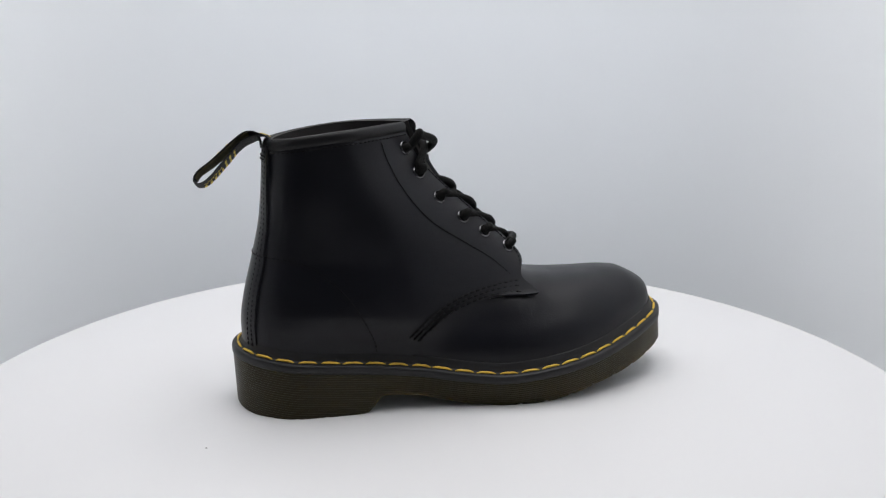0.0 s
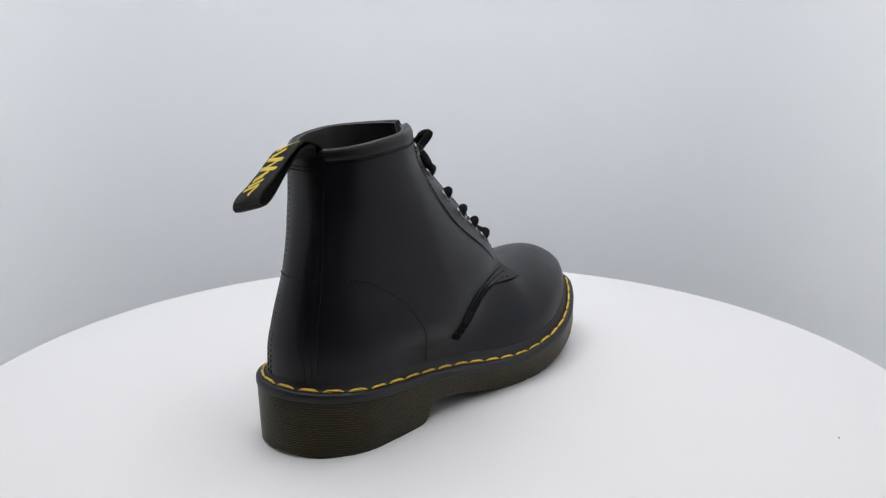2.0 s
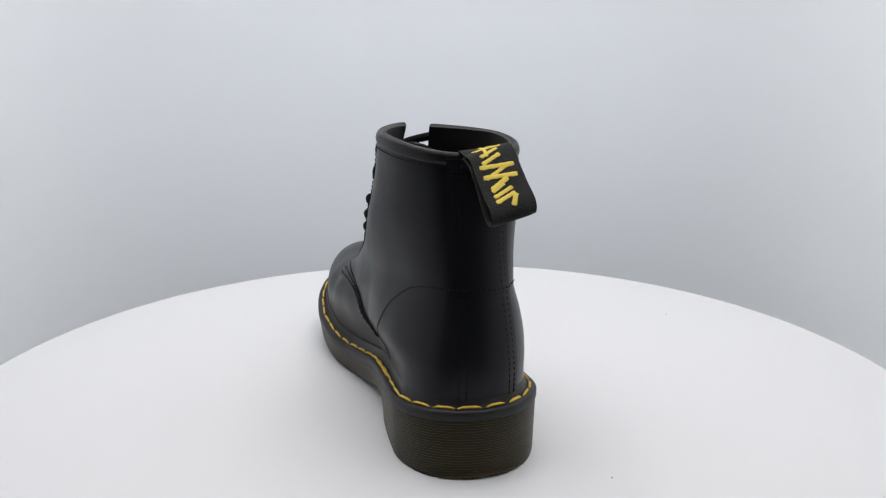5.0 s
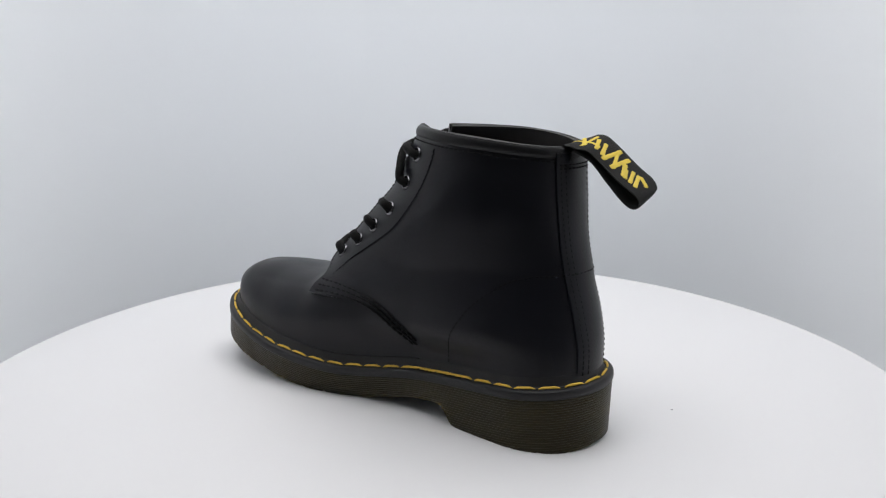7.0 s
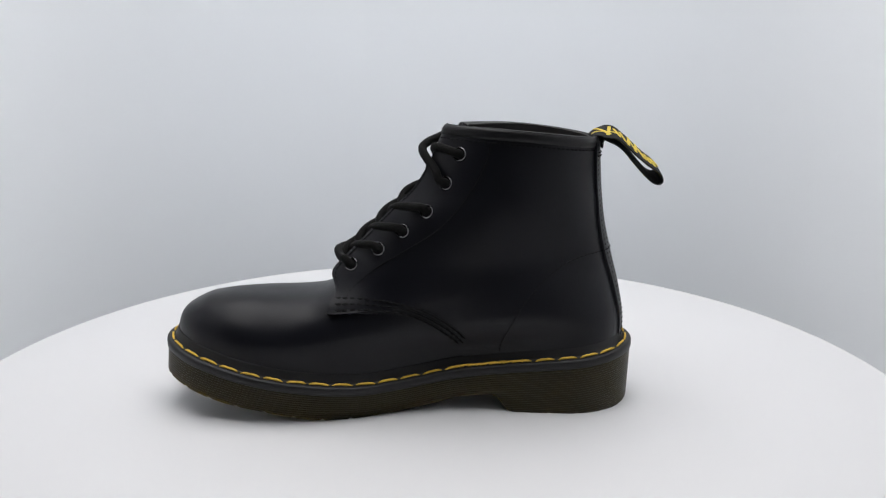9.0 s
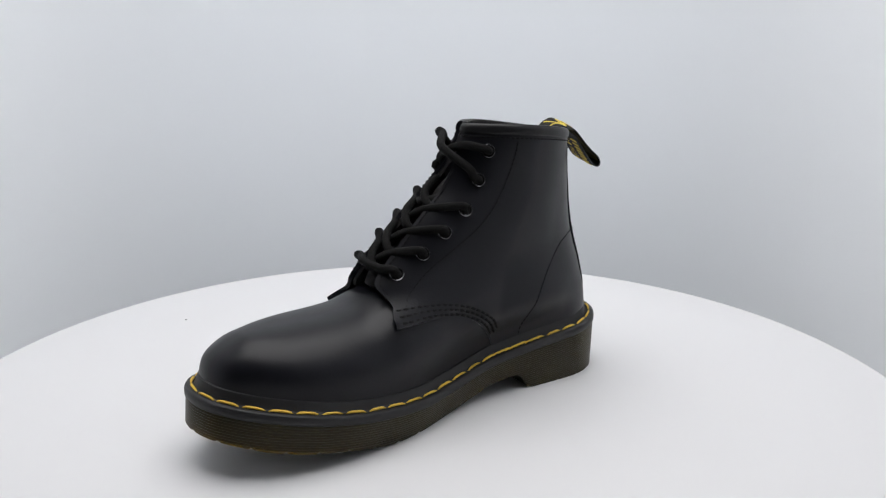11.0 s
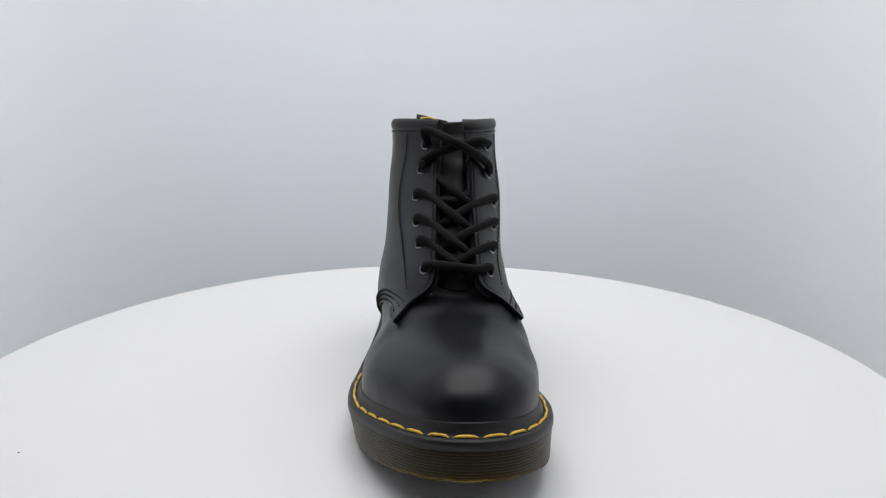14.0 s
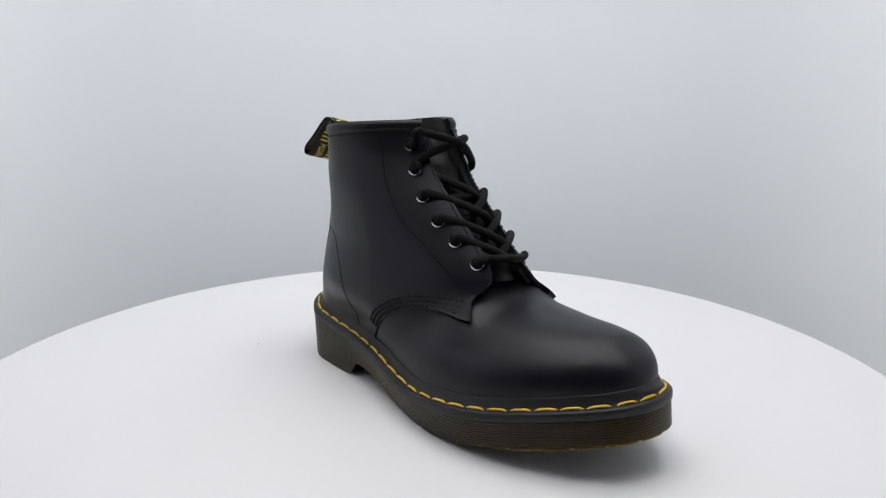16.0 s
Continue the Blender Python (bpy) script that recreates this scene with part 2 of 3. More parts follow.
def backdrop_sheet():
    """A white sheet hung in a wide U round the table."""
    plan = [(-0.545, -0.42)]
    for a in np.linspace(math.pi, 0, 41):
        c, d = math.cos(a), math.sin(a)
        plan.append((0.54 * math.copysign(abs(c) ** 0.5, c), -0.12 + 0.74 * d ** 0.5))
    plan += [(0.545, -0.42), (0.55, -0.75)]
    line = smooth_line(plan, 90)
    hs = np.linspace(FLOOR, 1.15, 12)
    tan = np.gradient(line, axis=0)
    tan /= np.linalg.norm(tan, axis=1)[:, None]
    nor = np.stack([-tan[:, 1], tan[:, 0]], 1)
    a = np.array([[(*p, h) for p in line] for h in hs])
    b = np.array([[(*p, h) for p in line + 0.004 * nor] for h in hs])
    n, m = a.shape[:2]
    v = np.concatenate([a.reshape(-1, 3), b.reshape(-1, 3)])
    f = grid_faces(n, m) + [t[::-1] for t in grid_faces(n, m, base=n * m)]
    rim = list(range(m)) + [i * m + m - 1 for i in range(1, n)] + \
        [(n - 1) * m + j for j in range(m - 2, -1, -1)] + [i * m for i in range(n - 2, 0, -1)]
    f += [(p, q, q + n * m, p + n * m) for p, q in zip(rim, rim[1:] + rim[:1])]
    ob = link_mesh("backdrop", v, f, PAPER)
    return tagged(ob, "seamless white cloth light tent curved round the table", "backdrop", kind="structure")


def slab(name, lo, hi, mat, label, category):
    v = [(x, y, z) for x in (lo[0], hi[0]) for y in (lo[1], hi[1]) for z in (lo[2], hi[2])]
    f = [(0, 1, 3, 2), (4, 6, 7, 5), (0, 4, 5, 1), (2, 3, 7, 6), (0, 2, 6, 4), (1, 5, 7, 3)]
    return tagged(link_mesh(name, v, f, mat, smooth=False), label, category, kind="structure")


backdrop_sheet()
slab("floor", (-1.9, -1.9, FLOOR - 0.1), (1.9, 2.1, FLOOR), ROOMPAINT, "plain dark studio floor below the table", "floor")
slab("ceiling", (-1.9, -1.9, 1.8), (1.9, 2.1, 1.9), ROOMPAINT, "plain dark studio ceiling", "ceiling")
slab("wall_south", (-1.9, -2.0, FLOOR), (1.9, -1.9, 1.8), ROOMPAINT, "plain dark studio wall", "wall")
slab("wall_north", (-1.9, 2.1, FLOOR), (1.9, 2.2, 1.8), ROOMPAINT, "plain dark studio wall", "wall")
slab("wall_west", (-2.0, -1.9, FLOOR), (-1.9, 2.1, 1.8), ROOMPAINT, "plain dark studio wall", "wall")
slab("wall_east", (1.9, -1.9, FLOOR), (2.0, 2.1, 1.8), ROOMPAINT, "plain dark studio wall", "wall")


def lathe(profile, sides):
    v = [(r * math.cos(2 * math.pi * k / sides), r * math.sin(2 * math.pi * k / sides), z) for r, z in profile for k in range(sides)]
    n = len(profile)
    f = grid_faces(n, sides, True) + [tuple(range(sides)), tuple((n - 1) * sides + k for k in range(sides))]
    return v, f


SPECKS = [(-0.1397, -0.0582, 0.0006), (0.0893, -0.2248, 0.0007)]


def turntable():
    root = tagged(new("turntable"), "round white turntable board turning under the boot", "turntable")
    r = 0.4745 * K + 0.005
    prof = [(0.02, -0.020), (r - 0.002, -0.020), (r, -0.018), (r, -0.0015), (r - 0.0006, -0.0004), (r - 0.0016, 0.0), (0.10, 0.0), (0.001, 0.0)]
    v, f = lathe(prof, 160)
    dx, dy = 0.005 * math.cos(radians(285)), 0.005 * math.sin(radians(285))   # the board sits a little off its axle
    link_mesh("board", [(p[0] + dx, p[1] + dy, p[2]) for p in v], f, TABLE, root)
    v, f = lathe([(0.17, FLOOR), (0.17, FLOOR + 0.02), (0.06, FLOOR + 0.03), (0.05, -0.06), (0.12, -0.05), (0.12, -0.020)], 48)
    link_mesh("pedestal", v, f, ROOMPAINT, root)
    for x, y, r in SPECKS:
        v, f = lathe([(r * 0.4, 0.0), (r, 0.0001), (r * 0.8, r * 0.5), (r * 0.2, r * 0.7)], 7)
        link_mesh("dust_speck", [(p[0] + x, p[1] * 0.7 + y, p[2]) for p in v], f, LINING, root, "tiny dark dust speck")
    return root


table = turntable()

# ---- the boot ----
boot = tagged(new("ankle_boot"), "black leather lace-up ankle boot with yellow welt stitching on turntable", "boot")

welt_low = curve([-0.20, 0.265], [-0.0088, -0.0088])
tread_z = curve([-0.20, -0.190, -0.180, -0.080, -0.074, -0.058, -0.03, 0.0, 0.03, 0.06, 0.09, 0.12, 0.14, 0.16, 0.18, 0.20, 0.22, 0.24, 0.265],
                [0.004, 0.0015, 0.0, 0.0, 0.001, 0.017, 0.015, 0.008, 0.0025, 0.0, 0.0006, 0.0045, 0.0088, 0.0132, 0.0170, 0.0215, 0.0270, 0.0325, 0.0385])
side_in = curve([-0.20, -0.10, -0.02, 0.05, 0.12, 0.18, 0.22, 0.265], [0.0015, 0.0015, 0.005, 0.007, 0.005, 0.001, -0.0015, -0.002])


def ring(inset, z):
    p = OUT + INWARD * (inset if np.isscalar(inset) else inset[:, None])
    return np.concatenate([p, (z if not np.isscalar(z) else np.full(NS, z))[:, None]], 1)


def loops(name, rings, mat, parent, label="", caps=True):
    v = np.concatenate(rings)
    f = grid_faces(len(rings), NS, True)
    if caps:
        f += [tuple(range(NS))[::-1], tuple((len(rings) - 1) * NS + k for k in range(NS))]
    return link_mesh(name, v, f, mat, parent, label, scale=K)


OX = OUT[:, 0]
zt = welt_top(OX)
zl, zb = zt + welt_low(OX), tread_z(OX)
welt = loops("welt", [ring(0.006, zl - 0.001), ring(0.0012, zl), ring(0.0, zl + 0.0015), ring(0.0, zt - 0.0030), ring(0.0004, zt - 0.0014),
                      ring(0.0012, zt - 0.0005), ring(0.0026, zt - 0.0001), ring(0.0042, zt), ring(0.0074, zt), ring(0.0086, zt + 0.0012), ring(0.0100, zt + 0.0058),
                      ring(0.0112, zt + 0.0082), ring(0.0128, zt + 0.0088), ring(0.016, zt + 0.0070), ring(0.03, zt + 0.004)],
             WELT, boot, "matt dark grey rubber welt")
# tread notches show at the lower edge
notch = np.zeros(NS)
arc = np.concatenate([[0], np.cumsum(np.linalg.norm(np.diff(OUT, axis=0), axis=1))])
for c in np.arange(0.012, arc[-1], 0.0265):
    notch = np.maximum(notch, (np.abs(arc - c) < 0.0022) * 0.0014)
notch[(OX < -0.06) & (OX > -0.10)] = 0
notch[(OX > -0.06) & (OX < 0.05)] = 0
notch[OX < -0.1] *= 0.35
rings = []
depth_all = zl - zb
PITCH = 0.0023
for k in range(23):
    for d, groove in ((0.0, 0.00045), (0.0005, 0.0), (0.0018, 0.0)):
        z = np.maximum(zl - k * PITCH - d, zb + notch)
        fr = np.clip((zl - z) / depth_all, 0, 1)
        rings.append(ring(0.0008 + side_in(OX) * fr + groove, z))
rings.append(ring(0.0008 + side_in(OX) + 0.0022, zb + notch))
rings.append(ring(0.014, zb + notch))
rings.append(ring(0.022, zb + 0.001))
outsole = loops("outsole", rings, RUBBER, boot, "smoked translucent brown ribbed rubber outsole")


# yellow stitches along the welt
def stitch_path(inset, lift):
    return ring(inset, zt + lift)


sp = stitch_path(0.0058, 0.0010)
seg = np.linalg.norm(np.roll(sp, -1, 0) - sp, axis=1)
length = np.concatenate([[0], np.cumsum(seg)])
spc = np.concatenate([sp, sp[:1]])
COUNT = 49
for i in range(COUNT):
    a = length[-1] * i / COUNT
    b = a + length[-1] / COUNT * random.uniform(0.80, 0.90)
    u = np.linspace(a, b, 7)
    ln = np.stack([np.interp(u, length, spc[:, k]) for k in range(3)], 1)
    wob = random.uniform(-0.0006, 0.0006)
    ln[:, 1] += wob * np.linspace(-1, 1, 7)
    ln[:, 2] += np.array([-0.0012, -0.0001, 0.0002, 0.0002, 0.0002, -0.0001, -0.0012])
    thick = 0.00108 * np.array([0.55, 0.95, 1.05, 0.95, 1.05, 0.95, 0.55]) * random.uniform(0.92, 1.08)
    tube("stitch", ln, thick, THREAD_Y, welt, sides=7)
    # the seam is sewn over itself where it ends, on the inner side of the waist
    if -0.09 < ln[3][0] < -0.035 and ln[3][1] > 0:
        again = ln + np.array([0.0085, 0.0018, 0.0002])
        tube("stitch", again, thick * 0.8, THREAD_Y, welt, sides=7)

# vamp: sections across the foot
st = np.concatenate([np.linspace(-0.04, 0.18, 34)[:-1], 0.18 + (0.2443 - 0.18) * np.sin(np.linspace(0, math.pi / 2, 26))])
ang = np.linspace(-0.35, math.pi + 0.35, 61)
X, A = np.meshgrid(st, ang, indexing="ij")
o = np.stack([X, foot_mid(X), np.full(X.shape, 0.055)], -1)


def foot_only(o, way, far=0.3):
    lo, hi = np.zeros(o.shape[:-1]), np.full(o.shape[:-1], far)
    for _ in range(36):
        mid = (lo + hi) / 2
        p = o + way * mid[..., None]
        w = np.clip((0.088 - p[..., 0]) / 0.05, 0, 1)
        w = w * w * (3 - 2 * w)
        inside = (w * field(p) + (1 - w) * field(p, True) < 0) & (p[..., 2] > 0.036) & ((p[..., 2] < 0.119) | (w <= 0))
        lo, hi = np.where(inside, mid, lo), np.where(inside, hi, mid)
    return o + way * lo[..., None]


way = np.stack([np.zeros(X.shape), np.cos(A), np.sin(A)], -1)
pts = foot_only(o, way)
nrm = normals(pts)
sheet("vamp", tuck(pts, 0.0124), tuck(pts - 0.003 * nrm, 0.0154), LEATHER, boot, "smooth black leather vamp and toe")

# quarters
GAP_MID = 0.0205
GAP = [(0.2640, 0.0165), (0.235, 0.0160), (0.205, 0.0160), (0.175, 0.0165), (0.150, 0.0170), (0.138, 0.0180), (0.130, 0.0215),
       (0.120, 0.0325), (0.110, 0.0440), (0.0978, 0.0565)]
SEAM = [(0.0905, 0.0978), (0.080, 0.0988), (0.060, 0.0995), (0.040, 0.0985), (0.020, 0.0945), (0.002, 0.0868), (-0.014, 0.0755), (-0.0265, 0.062), (-0.0335, 0.046)]


def front_edge(side):
    """The quarter's front edge, bottom to top: points along the vamp seam, then up the lacing edge."""
    l1 = smooth_line(SEAM[::-1], 34)
    p1 = on_side(l1[:, 0], l1[:, 1], side)
    l2 = smooth_line([(g[1], g[0]) for g in GAP[::-1]], 46)
    if side < 0:
        l2[:, 0] -= 0.0035 * np.clip((0.132 - l2[:, 1]) / 0.02, 0, 1)
    start = np.interp(l2[:, 1], [0.0978, 0.132], [0.086, 0.0])
    room = np.abs(on_side(start + 0.003, l2[:, 1], side)[:, 1] - GAP_MID) - 0.0006
    o = np.stack([start, GAP_MID + side * np.minimum(l2[:, 0], room), l2[:, 1]], -1)
    p2 = shoot(o, np.broadcast_to(np.array([1.0, 0, 0]), o.shape))
    p1[-1] = p2[0]
    return p1, p2


def way_of(p):
    return np.arctan2(p[..., 1] - 0.0115, p[..., 0] - AXIS_X)


def collar_rise(p):
    """The top line climbs from heel to front, slightly arched."""
    u = np.clip((p[..., 0] + 0.154) / 0.14, 0, 1)
    return np.clip((p[..., 2] - 0.15) / 0.11, 0, 1) * (u * 0.0135 + 0.0028 * np.sin(math.pi * u) - 0.0108)


def shaft_grid(side, lift, zs, phis0, phis1, m=44, zend=None):
    """Grid on the shaft between two ways at each height, raised off the form by lift."""
    t = np.linspace(0, 1, m)
    ph = phis0[:, None] * (1 - t) + phis1[:, None] * t
    zend = zs if zend is None else zend
    z = zs[:, None] * (1 - t ** 2) + zend[:, None] * t ** 2
    p = round_shaft(ph, z)
    p = round_shaft(ph, z + collar_rise(p))
    return p + normals(p) * (lift if np.isscalar(lift) else lift[..., None])


edges = {}
for side in (1, -1):
    p1, p2 = front_edge(side)
    edges[side] = (p2[:, 2], way_of(p2))
    e = np.concatenate([p1, p2[1:]])
    zf, pf = e[:, 2], way_of(e)
    zr = np.concatenate([np.linspace(zf[0], 0.150, len(p1)), np.linspace(0.150, zf[-1], len(zf) - len(p1) + 1)[1:]])
    rear = np.full(zf.shape, math.pi * side)
    corner = np.exp(-((np.arange(len(zf)) - len(p1)) / 9.0) ** 2)[:, None] * np.linspace(0, 1, 44)[None] ** 8 * 0.0024
    a = shaft_grid(side, 0.0024 + corner, zr, rear, pf, zend=zf)
    b = shaft_grid(side, -0.0012 + corner, zr, rear, pf, zend=zf)
    sheet("quarter", tuck(a, 0.0112), tuck(b, 0.0148), LEATHER, boot)

def skin(x, z, side, lift):
    p = on_side(x, z, side)
    return p + normals(p) * lift


def front_point(y, z, lift):
    o = np.array([-0.02, y, z])
    p = shoot(o[None], np.array([[1.0, 0, 0]]))[0]
    return p + normals(p[None])[0] * lift


def dashes(line, up, mat_radius=0.0006, dash=0.0036, gap=0.0011):
    """Short threads along a line, each dipping into the leather at its ends."""
    s = np.concatenate([[0], np.cumsum(np.linalg.norm(np.diff(line, axis=0), axis=1))])
    out, a = [], 0.0
    while a + dash < s[-1]:
        u = np.linspace(a, a + dash, 4)
        q = np.stack([np.interp(u, s, line[:, k]) for k in range(3)], 1)
        n = np.stack([np.interp(u, s, up[:, k]) for k in range(3)], 1)
        q = q + n * np.array([-0.0006, 0.0003, 0.0003, -0.0006])[:, None]
        out.append(tube_geometry(q, mat_radius, 5))
        a += dash + gap * random.uniform(0.8, 1.3)
    return out


def seam(pts2, side, lift, n=60):
    """A line on one side of the boot through (x, z) points: its places and normals."""
    l2 = smooth_line(pts2, n)
    p = on_side(l2[:, 0], l2[:, 1], side)
    nn = normals(p)
    return tuck(p + nn * lift, 0.0111), nn


# backstay up the heel
zs = np.linspace(0.045, 0.2595, 50)
mid = mid_heel = math.pi + 0.075
wide = np.interp(zs, [0.045, 0.15, 0.26], [0.215, 0.200, 0.225])
bs = shaft_grid(1, 0.0048, zs, mid - wide, mid + wide, 17)
bs_in = shaft_grid(1, 0.0010, zs, mid - wide * 1.03, mid + wide * 1.03, 17)
sheet("backstay", tuck(bs, 0.0098), tuck(bs_in, 0.0135), LEATHER, boot)
for k, f in enumerate((0.08, 0.18, 0.82, 0.92)):
    ph = mid - wide + 2 * wide * f
    p = tuck(shaft_grid(1, 0.0043, zs, ph, ph + 0.001, 2)[:, 0], 0.0097)
    joined("seam_stitching", dashes(p, normals(p)), THREAD_B, boot)
p = shaft_grid(1, 0.0052, np.array([0.2455, 0.2455, 0.249, 0.249]), np.full(4, mid - 0.2), np.full(4, mid + 0.2), 20)
for k in (0, 2):
    joined("seam_stitching", dashes(p[k], normals(p[k])), THREAD_B, boot)

# lining inside the shaft, and collar binding
for side in (1, -1):
    zs, pf = edges[side]
    keep = zs > 0.118
    zz, pp = zs[keep], pf[keep]
    r = np.full(zz.shape, math.pi * side)
    sheet("lining", shaft_grid(side, -0.0018, zz, r, pp), shaft_grid(side, -0.0050, zz, r, pp), LINING, boot, "dark leather lining")
ztop = np.array([0.2575])
lp = shaft_grid(1, 0.0006, ztop, np.array([edges[1][1][-1] - 0.01]), np.array([2 * math.pi + edges[-1][1][-1] + 0.01]), 150)[0]
lp[:, 2] += 0.0015
nb = normals(lp)
v, f = tube_geometry(lp, 0.0055, 12, False, 0.58, nb)
link_mesh("collar_binding", v, f, PIPING, boot, "rolled black leather collar binding", scale=K)
cs = shaft_grid(1, 0.0026, np.array([0.2516]), np.array([edges[1][1][-3] + 0.03]), np.array([2 * math.pi + edges[-1][1][-3] - 0.03]), 200)[0]
joined("seam_stitching", dashes(cs, normals(cs)), THREAD_B, boot)

# tongue
zt2 = np.concatenate([np.linspace(0.133, 0.236, 38), 0.236 + 0.0225 * np.sin(np.linspace(0.1, math.pi / 2 - 0.12, 12))])
half = np.where(zt2 < 0.236, 0.030, 0.030 * np.sqrt(np.clip(1 - ((zt2 - 0.236) / 0.0232) ** 2, 0.02, 1)))
tg = []
for z, hw in zip(zt2, half):
    ys = GAP_MID + np.linspace(-hw, hw, 15)
    tg.append([front_point(y, z, -0.0105 - 0.009 * max(0, (z - 0.222) / 0.036) - 0.004 * max(0, (0.142 - z) / 0.013) + 0.0015 * math.cos((y - GAP_MID) / hw * 1.4) + 0.0007 * math.sin(z * 330 + y * 90)) for y in ys])
tg = np.array(tg)
sheet("tongue", tg, tg - normals(tg) * 0.0035, TONGUE, boot, "soft matt black leather tongue")

# seams of the quarters
FACING = [(-0.0540, 0.2490), (-0.0500, 0.236), (-0.0390, 0.213), (-0.0225, 0.190), (-0.004, 0.172), (0.024, 0.1535), (0.050, 0.1365), (0.070, 0.119), (0.0800, 0.1030)]
COUNTER = [(-0.1450, 0.1472), (-0.1350, 0.1450), (-0.120, 0.139), (-0.095, 0.119), (-0.078, 0.095), (-0.0665, 0.070), (-0.064, 0.056)]
for side in (1, -1):
    for line2, lift in ((FACING, 0.0031), (COUNTER, 0.0024)):
        p, nn = seam(line2, side, lift, 90)
        joined("seam_stitching", dashes(p, nn), THREAD_B, boot)
    # three rows along the lower front edge
    base = np.array([(0.0850 if side > 0 else 0.0800, 0.0985)] + SEAM[2:-1])
    d = np.gradient(base, axis=0)
    d /= np.linalg.norm(d, axis=1)[:, None]
    up2 = np.stack([d[:, 1], -d[:, 0]], 1)
    up2 *= np.where(up2[:, 1:2] < 0, -1, 1)
    for off in (0.0028, 0.0070, 0.0112):
        p, nn = seam(base + up2 * off, side, 0.0034, 80)
        joined("seam_stitching", dashes(p, nn, 0.0012, 0.0054, 0.0012), THREAD_B, boot)
    # row along the lacing edge
    zs, pf = edges[side]
    keep = (zs > 0.103) & (zs < 0.247)
    back = np.interp(zs[keep], [0.10, 0.14, 0.25], [0.018, 0.027, 0.036])
    p = shaft_grid(side, 0.0027, zs[keep], pf[keep] + side * back, pf[keep] + side * (back + 0.01), 2)[:, 0]
    joined("seam_stitching", dashes(p, normals(p)), THREAD_B, boot)

# cross seam over the heel, joining the two counter seams
ends = [skin(np.array([COUNTER[0][0]]), np.array([COUNTER[0][1]]), side, 0.0)[0] for side in (1, -1)]
a0, a1 = way_of(ends[0]), way_of(ends[1]) + 2 * math.pi
ph = np.linspace(a0, a1, 80)
p = round_shaft(ph, np.interp(ph, [a0, (a0 + a1) / 2, a1], [COUNTER[0][1], COUNTER[0][1] + 0.001, COUNTER[0][1]]))
p = p + normals(p) * np.where(np.abs(ph - mid_heel) < 0.21, 0.0048, 0.0024)[:, None]
joined("seam_stitching", dashes(p, normals(p)), THREAD_B, boot)

# eyelets
EYE_R = [(-0.0291, 0.2420), (-0.0166, 0.2185), (0.0026, 0.1950), (0.0260, 0.1748), (0.0484, 0.1589), (0.0741, 0.1417)]
EYE_L = [(-0.0272, 0.2413), (-0.0149, 0.2154), (0.0025, 0.1899), (0.0244, 0.1714), (0.0468, 0.1542), (0.0723, 0.1382)]


def eyelet(p, n):
    a = np.cross(n, [0.3, 0.1, 1.0])
    a /= np.linalg.norm(a)
    b = np.cross(n, a)
    prof = [(0.0046, -0.002), (0.0047, 0.0006), (0.0052, 0.0015), (0.0060, 0.0017), (0.0067, 0.0011), (0.0071, 0.0001), (0.0070, -0.001)]
    S = 20
    v = [p + r * (math.cos(2 * math.pi * k / S) * a + math.sin(2 * math.pi * k / S) * b) + h * n for r, h in prof for k in range(S)]
    f = grid_faces(len(prof), S, True)
    f += [((len(prof) - 1) * S + k, (len(prof) - 1) * S + (k + 1) % S, (k + 1) % S, k) for k in range(S)]
    e = link_mesh("eyelet", v, f, METAL, boot, scale=K)
    # a solid black disc fills the ring, painting the shade of an open hole
    v = [p + 0.0047 * (math.cos(2 * math.pi * k / S) * a + math.sin(2 * math.pi * k / S) * b) + h * n for h in (0.0002, -0.002) for k in range(S)]
    link_mesh("hole_shade_disc", v, grid_faces(2, S, True) + [tuple(range(S)), tuple(range(S, 2 * S))], HOLE_SHADE, e, scale=K)


holes = {}
for side, eyes in ((-1, EYE_R), (1, EYE_L)):
    for i, (x, z) in enumerate(eyes):
        p = skin(np.array([x]), np.array([z]), side, 0.0024)
        n = normals(p)[0]
        eyelet(p[0], n)
        holes[side, i + 1] = (p[0], n)

# laces
LR = 0.0040


def lace(points):
    tube("lace", smooth_line(points, 70), LR, LACE, boot, sides=10)


def leave(side, i, k=1.0):
    p, n = holes[side, i]
    t = np.array([0.25, -side * 1.0, 0.0])
    t = t - n * (t @ n)
    t /= np.linalg.norm(t)
    return [p - n * 0.006 - t * 0.001, p + n * 0.0012, p + n * 0.0046 * k + t * 0.0055]


M = GAP_MID
for i in (3, 4, 5):
    z = holes[-1, i][0][2]
    lace(leave(-1, i) + [front_point(M - 0.020, z - 0.001, 0.0008), front_point(M - 0.006, z - 0.0085, 0.0004),
                         front_point(M + 0.007, z - 0.0165, -0.0010), front_point(M + 0.016, z - 0.0205, -0.0050), front_point(M + 0.026, z - 0.024, -0.0070)])
    z = holes[1, i][0][2]
    lace(leave(1, i) + [front_point(M + 0.018, z + 0.0005, 0.0008), front_point(M + 0.008, z - 0.0015, -0.0028),
                        front_point(M - 0.004, z - 0.006, -0.0060), front_point(M - 0.016, z - 0.012, -0.0072), front_point(M - 0.026, z - 0.016, -0.0085)])
a, b = holes[-1, 6], holes[1, 6]
lace(leave(-1, 6) + [front_point(M - 0.017, 0.1450, 0.0040), front_point(M, 0.1440, 0.0050), front_point(M + 0.017, 0.1415, 0.0040)] + leave(1, 6)[::-1])
a, b = holes[-1, 1][0], holes[1, 2][0]
